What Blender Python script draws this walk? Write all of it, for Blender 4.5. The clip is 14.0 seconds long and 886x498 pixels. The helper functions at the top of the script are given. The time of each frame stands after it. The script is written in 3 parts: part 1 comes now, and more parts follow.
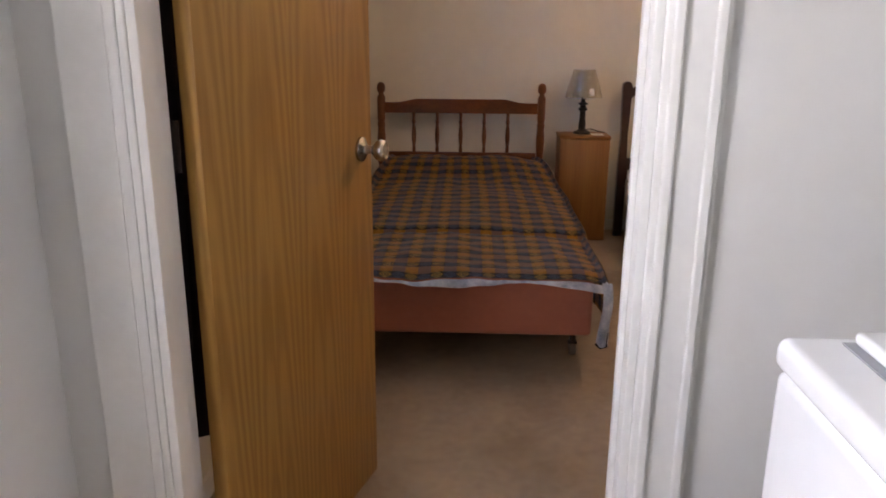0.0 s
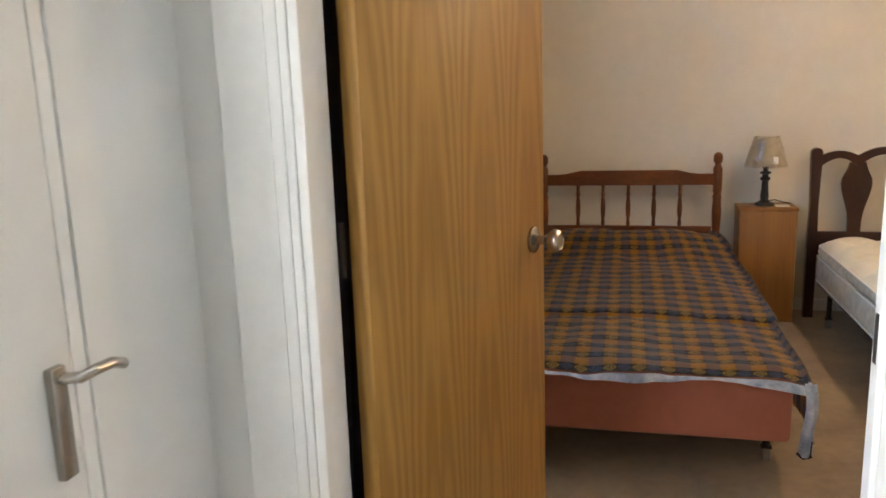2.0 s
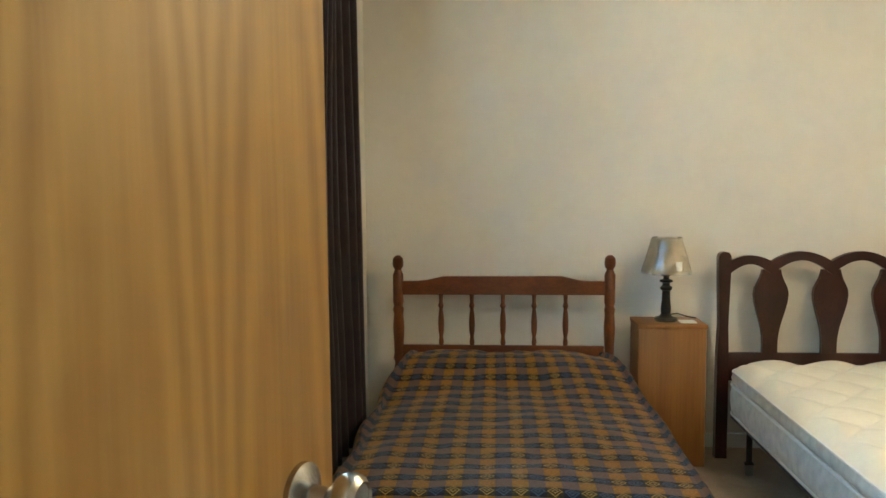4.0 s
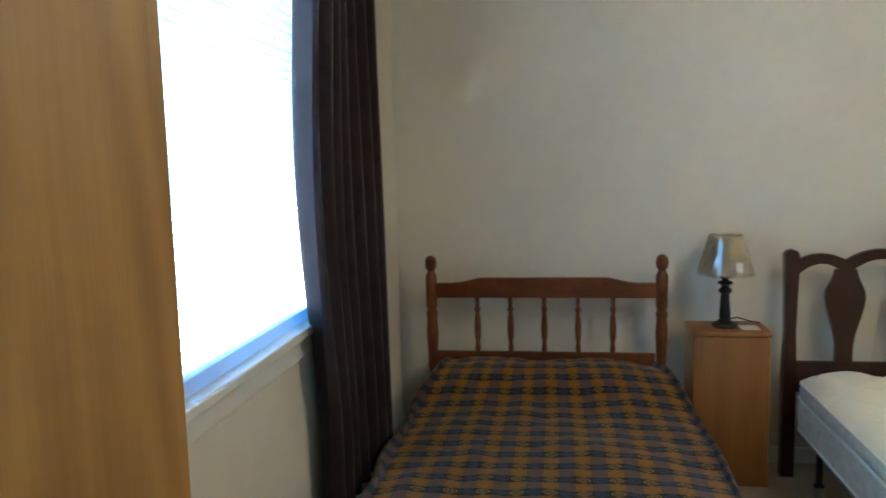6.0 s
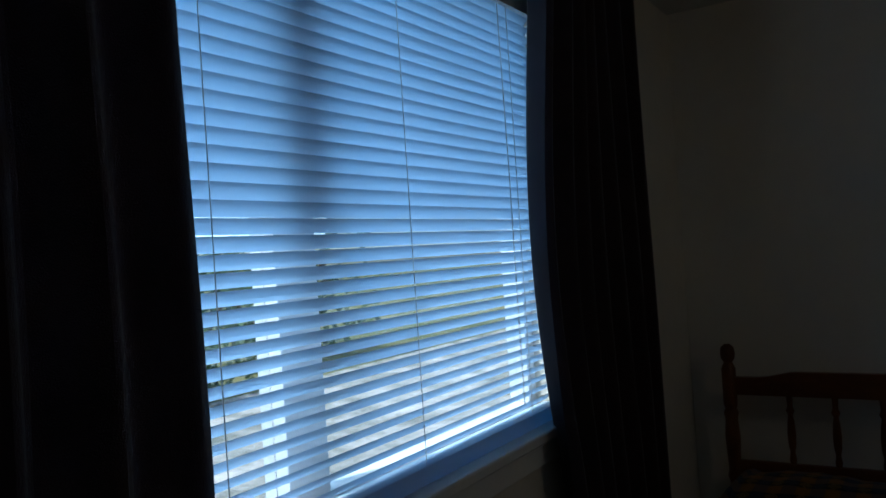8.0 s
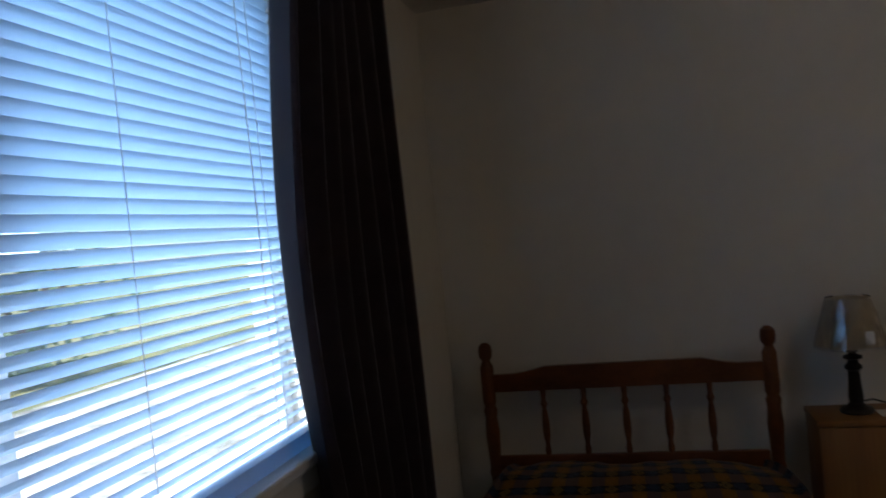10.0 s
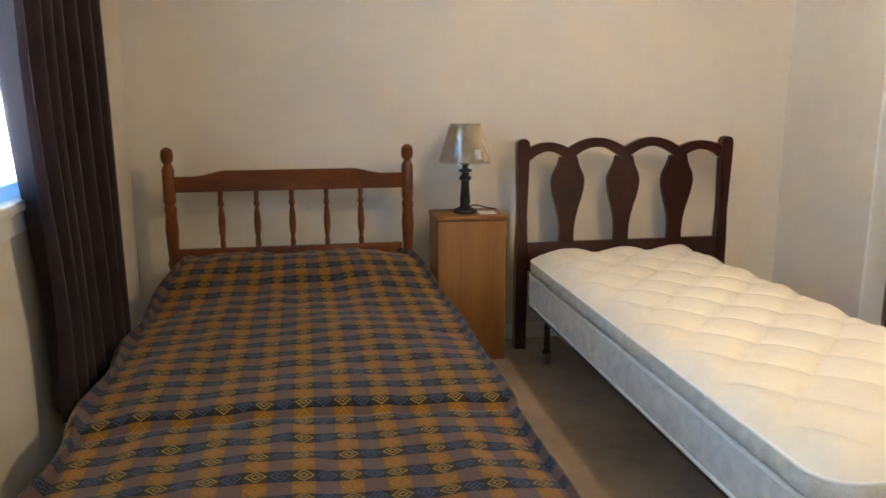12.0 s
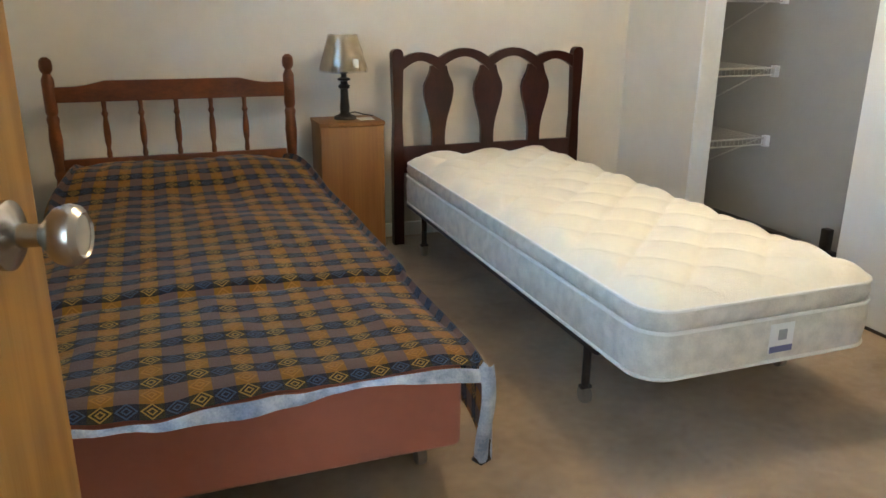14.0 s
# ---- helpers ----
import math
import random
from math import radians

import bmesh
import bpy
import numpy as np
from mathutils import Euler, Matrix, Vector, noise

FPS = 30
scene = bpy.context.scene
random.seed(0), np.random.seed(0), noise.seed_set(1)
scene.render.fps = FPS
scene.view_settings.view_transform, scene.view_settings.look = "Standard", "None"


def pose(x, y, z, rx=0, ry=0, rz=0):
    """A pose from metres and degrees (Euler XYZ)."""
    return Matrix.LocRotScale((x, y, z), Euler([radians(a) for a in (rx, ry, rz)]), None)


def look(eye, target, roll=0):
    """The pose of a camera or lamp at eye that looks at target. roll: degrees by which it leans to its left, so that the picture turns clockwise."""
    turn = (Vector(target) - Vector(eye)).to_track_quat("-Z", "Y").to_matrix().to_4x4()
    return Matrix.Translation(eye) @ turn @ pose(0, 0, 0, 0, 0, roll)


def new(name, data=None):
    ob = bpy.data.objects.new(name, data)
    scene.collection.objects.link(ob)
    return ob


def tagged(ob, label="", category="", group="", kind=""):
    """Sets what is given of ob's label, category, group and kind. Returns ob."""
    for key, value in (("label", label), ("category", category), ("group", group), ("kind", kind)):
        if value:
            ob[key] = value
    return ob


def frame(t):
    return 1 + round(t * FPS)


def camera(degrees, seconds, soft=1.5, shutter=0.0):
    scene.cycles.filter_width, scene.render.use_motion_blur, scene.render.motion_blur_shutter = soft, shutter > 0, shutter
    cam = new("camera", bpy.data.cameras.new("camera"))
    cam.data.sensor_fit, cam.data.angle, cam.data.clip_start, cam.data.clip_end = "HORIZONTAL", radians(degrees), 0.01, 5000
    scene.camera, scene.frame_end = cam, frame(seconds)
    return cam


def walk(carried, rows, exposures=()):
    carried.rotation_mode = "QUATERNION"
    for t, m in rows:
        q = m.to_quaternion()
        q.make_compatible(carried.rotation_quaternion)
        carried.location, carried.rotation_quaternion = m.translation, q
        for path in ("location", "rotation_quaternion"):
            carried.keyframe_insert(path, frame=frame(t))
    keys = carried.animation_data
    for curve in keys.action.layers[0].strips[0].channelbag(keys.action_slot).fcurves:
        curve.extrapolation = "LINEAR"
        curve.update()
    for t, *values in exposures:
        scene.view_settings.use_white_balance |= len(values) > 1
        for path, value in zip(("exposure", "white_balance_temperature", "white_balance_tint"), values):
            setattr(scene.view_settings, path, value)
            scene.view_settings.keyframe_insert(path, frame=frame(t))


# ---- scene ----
cam = camera(59.9, 14.0, soft=1.5, shutter=0.25)
PATH = [
    (0, (0.252, -0.118, 1.261), (0.188, 1.802, 0.704), 0.4),
    (0.5, (0.224, -0.098, 1.274), (-0.026, 1.83, 0.805), 0.5),
    (1, (0.193, -0.149, 1.279), (-0.313, 1.737, 0.846), -1.0),
    (1.5, (0.199, -0.069, 1.265), (-0.313, 1.789, 0.731), -0.7),
    (2, (0.189, 0.054, 1.296), (-0.274, 1.96, 0.904), -1.9),
    (2.5, (0.2, 0.24, 1.287), (0.006, 2.196, 0.917), 0.1),
    (3, (0.16, 0.575, 1.254), (-0.013, 2.561, 1.095), 0.1),
    (5.5, (0.228, 1.340, 1.328), (0.136, 3.327, 1.108), -1.3),
    (6, (0.272, 1.352, 1.357), (-0.032, 3.314, 1.120), -1.5),
    (6.5, (0.350, 1.425, 1.365), (-0.320, 3.300, 1.166), -3.0),
    (7, (0.300, 1.640, 1.320), (-0.680, 3.385, 1.190), -2.2),
    (9.3, (0.517, 1.752, 1.346), (-0.566, 3.431, 1.443), -3.7),
    (9.5, (0.526, 1.785, 1.321), (-0.476, 3.515, 1.377), -2.4),
    (10, (0.316, 1.847, 1.346), (-0.191, 3.781, 1.309), -5.7),
    (10.5, (0.218, 1.804, 1.262), (0.054, 3.79, 1.088), -5.8),
    (11, (0.084, 1.764, 1.304), (0.3, 3.73, 1.011), -2.1),
    (11.5, (0.13, 1.604, 1.25), (0.45, 3.545, 0.886), -1.5),
    (12, (0.265, 1.362, 1.164), (0.606, 3.29, 0.755), -0.1),
    (12.5, (0.219, 1.254, 1.16), (0.873, 3.106, 0.783), -0.4),
    (13, (0.136, 1.127, 1.175), (0.875, 2.93, 0.723), -0.3),
    (13.5, (0.103, 1.064, 1.152), (0.764, 2.874, 0.615), 0.6),
    (14, (0.113, 1.072, 1.158), (0.778, 2.856, 0.547), 0.5),
]
EXPOSURES = [(0, 3.15, 7700, 28), (1, 3.6, 7700, 25), (1.5, 3.7, 7700, 21), (2.5, 3.85, 7500, 7), (3, 4.0, 7200, -2), (5.5, 3.85, 5900, -5), (6, 3.4, 5700, -4), (6.5, 2.4, 5500, 4), (7, 0.35, 5100, -4),
             (9.3, -0.5, 5400, 8), (9.6, -0.4, 5500, 8), (10, 0.75, 5900, 12), (10.5, 2.1, 6400, 14), (11, 3.25, 6800, 14), (12, 3.85, 6800, 9), (13, 3.75, 6700, 6), (14, 3.95, 6250, 3)]
walk(cam, [(t, look(eye, target, roll)) for t, eye, target, roll in PATH], EXPOSURES)

# ---- sky, sun and lamps ----
world = bpy.data.worlds.new("sky")
scene.world = world
world.use_nodes = True
sky = world.node_tree.nodes.new("ShaderNodeTexSky")
sky.sky_type, sky.sun_disc = "NISHITA", False
sky.sun_elevation, sky.sun_rotation = radians(52), radians(200)
world.node_tree.links.new(sky.outputs[0], world.node_tree.nodes["Background"].inputs[0])
world.node_tree.nodes["Background"].inputs[1].default_value = 0.15


def lamp(name, kind, energy, colour, m, **more):
    d = bpy.data.lights.new(name, kind)
    d.energy, d.color = energy, colour
    if "size" in more:
        d.shape, d.size, d.size_y = "RECTANGLE", more["size"], more["size_y"]
    if "angle" in more:
        d.angle = more["angle"]
    if "radius" in more:
        d.shadow_soft_size = more["radius"]
    ob = new(name, d)
    ob.matrix_world = m
    return ob


lamp("sun", "SUN", 5.0, (1, 0.95, 0.87), look((0, 0, 9), (0.35, 1.0, 7.2)), angle=radians(0.5))
lamp("window_daylight", "AREA", 26, (0.66, 0.84, 1.0), look((-1.5, 2.67, 2.05), (-0.46, 2.67, 1.85)), size=2.6, size_y=1.3)
lamp("porch_daylight", "AREA", 2.2, (0.72, 0.86, 1.0), look((-0.60, 0.25, 1.35), (2, 0.25, 1.2)), size=0.7, size_y=1.0)
lamp("ceiling_bulb", "POINT", 2.7, (1.0, 0.74, 0.48), pose(1.62, 2.95, 2.06), radius=0.06)


# ---- materials ----
def mat(name, colour, rough=0.6, metal=0.0, vary=0.12, scale=6.0, bump=0.0, bump_scale=120.0, stretch=(1, 1, 1), second=None, sheen=0.0, spec=0.5):
    m = bpy.data.materials.new(name)
    m.use_nodes = True
    nt = m.node_tree
    b = nt.nodes["Principled BSDF"]
    b.inputs["Roughness"].default_value, b.inputs["Metallic"].default_value = rough, metal
    b.inputs["Specular IOR Level"].default_value = spec
    if sheen:
        b.inputs["Sheen Weight"].default_value = sheen
    co = nt.nodes.new("ShaderNodeTexCoord")
    mp = nt.nodes.new("ShaderNodeMapping")
    mp.inputs["Scale"].default_value = stretch
    nt.links.new(co.outputs["Object"], mp.inputs[0])
    n1 = nt.nodes.new("ShaderNodeTexNoise")
    n1.inputs["Scale"].default_value, n1.inputs["Detail"].default_value = scale, 6
    n2 = nt.nodes.new("ShaderNodeTexNoise")
    n2.inputs["Scale"].default_value, n2.inputs["Detail"].default_value = scale * 9, 4
    nt.links.new(mp.outputs[0], n1.inputs[0])
    nt.links.new(mp.outputs[0], n2.inputs[0])
    add = nt.nodes.new("ShaderNodeMath")
    add.operation = "MULTIPLY_ADD"
    add.inputs[1].default_value = 0.4
    nt.links.new(n2.outputs[0], add.inputs[0])
    nt.links.new(n1.outputs[0], add.inputs[2])
    ramp = nt.nodes.new("ShaderNodeValToRGB")
    lo = second or tuple(c * (1 - vary) for c in colour)
    hi = tuple(min(1, c * (1 + vary * 0.6)) for c in colour)
    ramp.color_ramp.elements[0].position, ramp.color_ramp.elements[1].position = 0.5, 0.88
    ramp.color_ramp.elements[0].color, ramp.color_ramp.elements[1].color = (*lo, 1), (*hi, 1)
    nt.links.new(add.outputs[0], ramp.inputs[0])
    nt.links.new(ramp.outputs[0], b.inputs["Base Color"])
    if bump:
        n3 = nt.nodes.new("ShaderNodeTexNoise")
        n3.inputs["Scale"].default_value, n3.inputs["Detail"].default_value = bump_scale, 3
        nt.links.new(mp.outputs[0], n3.inputs[0])
        bp = nt.nodes.new("ShaderNodeBump")
        bp.inputs["Strength"].default_value, bp.inputs["Distance"].default_value = bump, 0.01
        nt.links.new(n3.outputs[0], bp.inputs["Height"])
        nt.links.new(bp.outputs[0], b.inputs["Normal"])
    return m


def wood(name, light, dark, rough, scale, turns=1.0):
    """Long streaked grain along z, with cathedral arches."""
    m = bpy.data.materials.new(name)
    m.use_nodes = True
    nt = m.node_tree
    b = nt.nodes["Principled BSDF"]
    b.inputs["Roughness"].default_value = rough
    co = nt.nodes.new("ShaderNodeTexCoord")
    mp = nt.nodes.new("ShaderNodeMapping")
    mp.inputs["Scale"].default_value = (scale, scale, scale * 0.085)
    nt.links.new(co.outputs["Object"], mp.inputs[0])
    wv = nt.nodes.new("ShaderNodeTexWave")
    wv.bands_direction = "X"
    wv.inputs["Scale"].default_value, wv.inputs["Distortion"].default_value = 0.26 * turns, 10.0
    wv.inputs["Detail"].default_value, wv.inputs["Detail Scale"].default_value = 2.0, 0.8
    nt.links.new(mp.outputs[0], wv.inputs[0])
    fine = nt.nodes.new("ShaderNodeTexNoise")
    fine.inputs["Scale"].default_value, fine.inputs["Detail"].default_value = 9.0, 6
    streak = nt.nodes.new("ShaderNodeMapping")
    streak.inputs["Scale"].default_value = (scale * 1.3, scale * 1.3, scale * 0.045)
    nt.links.new(co.outputs["Object"], streak.inputs[0])
    nt.links.new(streak.outputs[0], fine.inputs[0])
    mix = nt.nodes.new("ShaderNodeMath")
    mix.operation = "MULTIPLY_ADD"
    mix.inputs[1].default_value = 0.30
    nt.links.new(wv.outputs[1], mix.inputs[0])
    nt.links.new(fine.outputs[0], mix.inputs[2])
    ramp = nt.nodes.new("ShaderNodeValToRGB")
    ramp.color_ramp.elements[0].position, ramp.color_ramp.elements[1].position = 0.36, 0.86
    ramp.color_ramp.elements[0].color, ramp.color_ramp.elements[1].color = (*dark, 1), (*light, 1)
    nt.links.new(mix.outputs[0], ramp.inputs[0])
    nt.links.new(ramp.outputs[0], b.inputs["Base Color"])
    bp = nt.nodes.new("ShaderNodeBump")
    bp.inputs["Strength"].default_value, bp.inputs["Distance"].default_value = 0.12, 0.004
    nt.links.new(fine.outputs[0], bp.inputs["Height"])
    nt.links.new(bp.outputs[0], b.inputs["Normal"])
    return m


def veneer(name, light, dark):
    """Flat-sawn veneer in mirrored leaves: growth rings cut at a slant, with fine pores along z."""
    m = bpy.data.materials.new(name)
    m.use_nodes = True
    nt = m.node_tree
    b = nt.nodes["Principled BSDF"]
    b.inputs["Roughness"].default_value = 0.48
    co = nt.nodes.new("ShaderNodeTexCoord")
    sep, com = nt.nodes.new("ShaderNodeSeparateXYZ"), nt.nodes.new("ShaderNodeCombineXYZ")
    nt.links.new(co.outputs["Object"], sep.inputs[0])
    fold = nt.nodes.new("ShaderNodeMath")
    fold.operation = "PINGPONG"
    fold.inputs[1].default_value = 0.105
    nt.links.new(sep.outputs[0], fold.inputs[0])
    nt.links.new(fold.outputs[0], com.inputs[0])
    nt.links.new(sep.outputs[1], com.inputs[1])
    nt.links.new(sep.outputs[2], com.inputs[2])
    mp = nt.nodes.new("ShaderNodeMapping")
    mp.inputs["Location"].default_value = (-0.035, 0.03, 0)
    mp.inputs["Rotation"].default_value = (radians(2.6), radians(0.8), 0)
    nt.links.new(com.outputs[0], mp.inputs[0])
    wv = nt.nodes.new("ShaderNodeTexWave")
    wv.wave_type, wv.rings_direction = "RINGS", "Z"
    wv.inputs["Scale"].default_value, wv.inputs["Distortion"].default_value = 17.0, 2.2
    wv.inputs["Detail"].default_value, wv.inputs["Detail Scale"].default_value = 2.0, 0.35
    nt.links.new(mp.outputs[0], wv.inputs[0])
    grain = nt.nodes.new("ShaderNodeMapping")
    grain.inputs["Scale"].default_value = (160, 160, 5)
    nt.links.new(co.outputs["Object"], grain.inputs[0])
    pores = nt.nodes.new("ShaderNodeTexNoise")
    pores.inputs["Scale"].default_value, pores.inputs["Detail"].default_value = 1.0, 4
    nt.links.new(grain.outputs[0], pores.inputs[0])
    broad = nt.nodes.new("ShaderNodeTexNoise")
    broad.inputs["Scale"].default_value = 2.5
    nt.links.new(co.outputs["Object"], broad.inputs[0])
    value = None
    for out, weight in ((wv.outputs[1], 0.34), (pores.outputs[0], 0.40), (broad.outputs[0], 0.26)):
        n = nt.nodes.new("ShaderNodeMath")
        n.operation = "MULTIPLY_ADD"
        n.inputs[1].default_value = weight
        nt.links.new(out, n.inputs[0])
        if value:
            nt.links.new(value, n.inputs[2])
        else:
            n.inputs[2].default_value = 0.0
        value = n.outputs[0]
    ramp = nt.nodes.new("ShaderNodeValToRGB")
    ramp.color_ramp.elements[0].position, ramp.color_ramp.elements[1].position = 0.22, 0.70
    ramp.color_ramp.elements[0].color, ramp.color_ramp.elements[1].color = (*dark, 1), (*light, 1)
    nt.links.new(value, ramp.inputs[0])
    nt.links.new(ramp.outputs[0], b.inputs["Base Color"])
    bp = nt.nodes.new("ShaderNodeBump")
    bp.inputs["Strength"].default_value, bp.inputs["Distance"].default_value = 0.12, 0.003
    nt.links.new(pores.outputs[0], bp.inputs["Height"])
    nt.links.new(bp.outputs[0], b.inputs["Normal"])
    return m


WALL = mat("cream_wall_paint", (0.70, 0.66, 0.58), 0.75, vary=0.06, scale=1.5, bump=0.10, bump_scale=90)
HALL = mat("white_hall_paint", (0.74, 0.74, 0.72), 0.6, vary=0.05, scale=1.5, bump=0.06, bump_scale=90)
# closet wall colour darkened to hold the shade inside the closet
DIMWALL = mat("shaded_closet_paint", (0.40, 0.40, 0.385), 0.8, vary=0.06, scale=1.5, bump=0.1, bump_scale=90)
CEIL = mat("ceiling_paint", (0.70, 0.68, 0.63), 0.9, vary=0.04, scale=2, bump=0.3, bump_scale=60)
TRIM = mat("white_gloss_trim", (0.80, 0.80, 0.78), 0.35, vary=0.05, scale=5)
CARPET = mat("beige_carpet", (0.44, 0.33, 0.22), 1.0, vary=0.3, scale=3.2, bump=0.9, bump_scale=420, second=(0.33, 0.235, 0.15), sheen=0.3, spec=0.1)
OAK = veneer("oak_veneer", (0.41, 0.215, 0.052), (0.285, 0.133, 0.027))
MAPLE = wood("stand_veneer", (0.28, 0.125, 0.032), (0.22, 0.09, 0.022), 0.45, 9)
PINE = mat("stained_pine", (0.155, 0.046, 0.010), 0.32, vary=0.3, scale=5, second=(0.085, 0.023, 0.005), stretch=(1, 6, 2.2), bump=0.05, bump_scale=40)
CHERRY = mat("dark_cherry", (0.036, 0.008, 0.005), 0.28, vary=0.3, scale=5, second=(0.018, 0.004, 0.003), stretch=(2, 6, 1), bump=0.04, bump_scale=40)
STEEL = mat("satin_nickel", (0.44, 0.41, 0.37), 0.27, 1.0, vary=0.1, scale=30)
BLACK = mat("black_metal", (0.018, 0.016, 0.016), 0.4, 0.3, vary=0.2, scale=20)
DARKSTEEL = mat("brown_steel", (0.035, 0.022, 0.018), 0.5, 0.4, vary=0.3, scale=20)
RUBBER = mat("caster_plastic", (0.22, 0.18, 0.14), 0.5, vary=0.2, scale=30)
SALMON = mat("salmon_fabric", (0.47, 0.165, 0.105), 0.85, vary=0.10, scale=4, bump=0.35, bump_scale=600, sheen=0.2, spec=0.2)
LINING = mat("floral_lining", (0.66, 0.70, 0.76), 0.9, vary=0.3, scale=22, second=(0.30, 0.38, 0.52), bump=0.2, bump_scale=300)
TICKING = mat("cream_ticking", (0.78, 0.73, 0.60), 0.85, vary=0.06, scale=8, bump=0.35, bump_scale=260, sheen=0.2)
SIDE = mat("pale_brocade", (0.68, 0.64, 0.56), 0.7, vary=0.16, scale=24, bump=0.3, bump_scale=200)
PIPING = mat("piping", (0.80, 0.78, 0.72), 0.7, vary=0.05, scale=20)
CURTAIN = mat("plum_curtain", (0.050, 0.030, 0.036), 0.9, vary=0.25, scale=14, bump=0.4, bump_scale=500, sheen=0.4, spec=0.2)
SHADE = mat("burlap_shade", (0.52, 0.44, 0.30), 0.8, vary=0.18, scale=40, bump=0.4, bump_scale=500)
PAPER = mat("paper", (0.80, 0.80, 0.78), 0.7, vary=0.04, scale=12)
INK = mat("label_ink", (0.16, 0.17, 0.32), 0.7, vary=0.1, scale=30)
ENAMEL = mat("white_enamel", (0.82, 0.83, 0.84), 0.22, vary=0.03, scale=4)
GREYPLASTIC = mat("grey_plastic", (0.33, 0.34, 0.36), 0.5, vary=0.1, scale=15)
# white wire toned down to grey: the closet's shade is in this colour
WIRE = mat("shaded_white_wire", (0.52, 0.52, 0.50), 0.4, vary=0.05, scale=15)
VINYL = mat("white_vinyl", (0.80, 0.82, 0.84), 0.4, vary=0.04, scale=8)
GRASS = mat("dry_grass", (0.22, 0.20, 0.08), 1.0, vary=0.5, scale=0.7, second=(0.10, 0.13, 0.04), bump=0.8, bump_scale=40)
GRAVEL = mat("pale_gravel", (0.66, 0.61, 0.55), 0.95, vary=0.3, scale=1.6, second=(0.20, 0.20, 0.15), bump=0.8, bump_scale=50)
LEAF = mat("leaf_green", (0.08, 0.13, 0.035), 0.6, vary=0.5, scale=3)
BARK = mat("bark", (0.12, 0.08, 0.05), 0.95, vary=0.4, scale=9, bump=0.8, bump_scale=30)


def glass(name, tint):
    m = bpy.data.materials.new(name)
    m.use_nodes = True
    b = m.node_tree.nodes["Principled BSDF"]
    b.inputs["Base Color"].default_value = (*tint, 1)
    b.inputs["Roughness"].default_value, b.inputs["IOR"].default_value = 0.02, 1.45
    b.inputs["Transmission Weight"].default_value = 1.0
    return m


GLASS = glass("window_glass", (0.95, 0.98, 1.0))
WRAP = glass("clear_plastic", (1, 1, 1))


def slat_material():
    m = bpy.data.materials.new("blind_slat_vinyl")
    m.use_nodes = True
    nt = m.node_tree
    b, out = nt.nodes["Principled BSDF"], nt.nodes["Material Output"]
    b.inputs["Base Color"].default_value, b.inputs["Roughness"].default_value = (0.66, 0.74, 0.84, 1), 0.45
    tr = nt.nodes.new("ShaderNodeBsdfTranslucent")
    tr.inputs[0].default_value = (0.42, 0.69, 1.0, 1)
    info = nt.nodes.new("ShaderNodeObjectInfo")
    mr = nt.nodes.new("ShaderNodeMapRange")
    mr.inputs[3].default_value, mr.inputs[4].default_value = 0.19, 0.205
    nt.links.new(info.outputs["Random"], mr.inputs[0])
    mix = nt.nodes.new("ShaderNodeMixShader")
    nt.links.new(mr.outputs[0], mix.inputs[0])
    nt.links.new(b.outputs[0], mix.inputs[1])
    nt.links.new(tr.outputs[0], mix.inputs[2])
    nt.links.new(mix.outputs[0], out.inputs[0])
    return m


SLAT = slat_material()


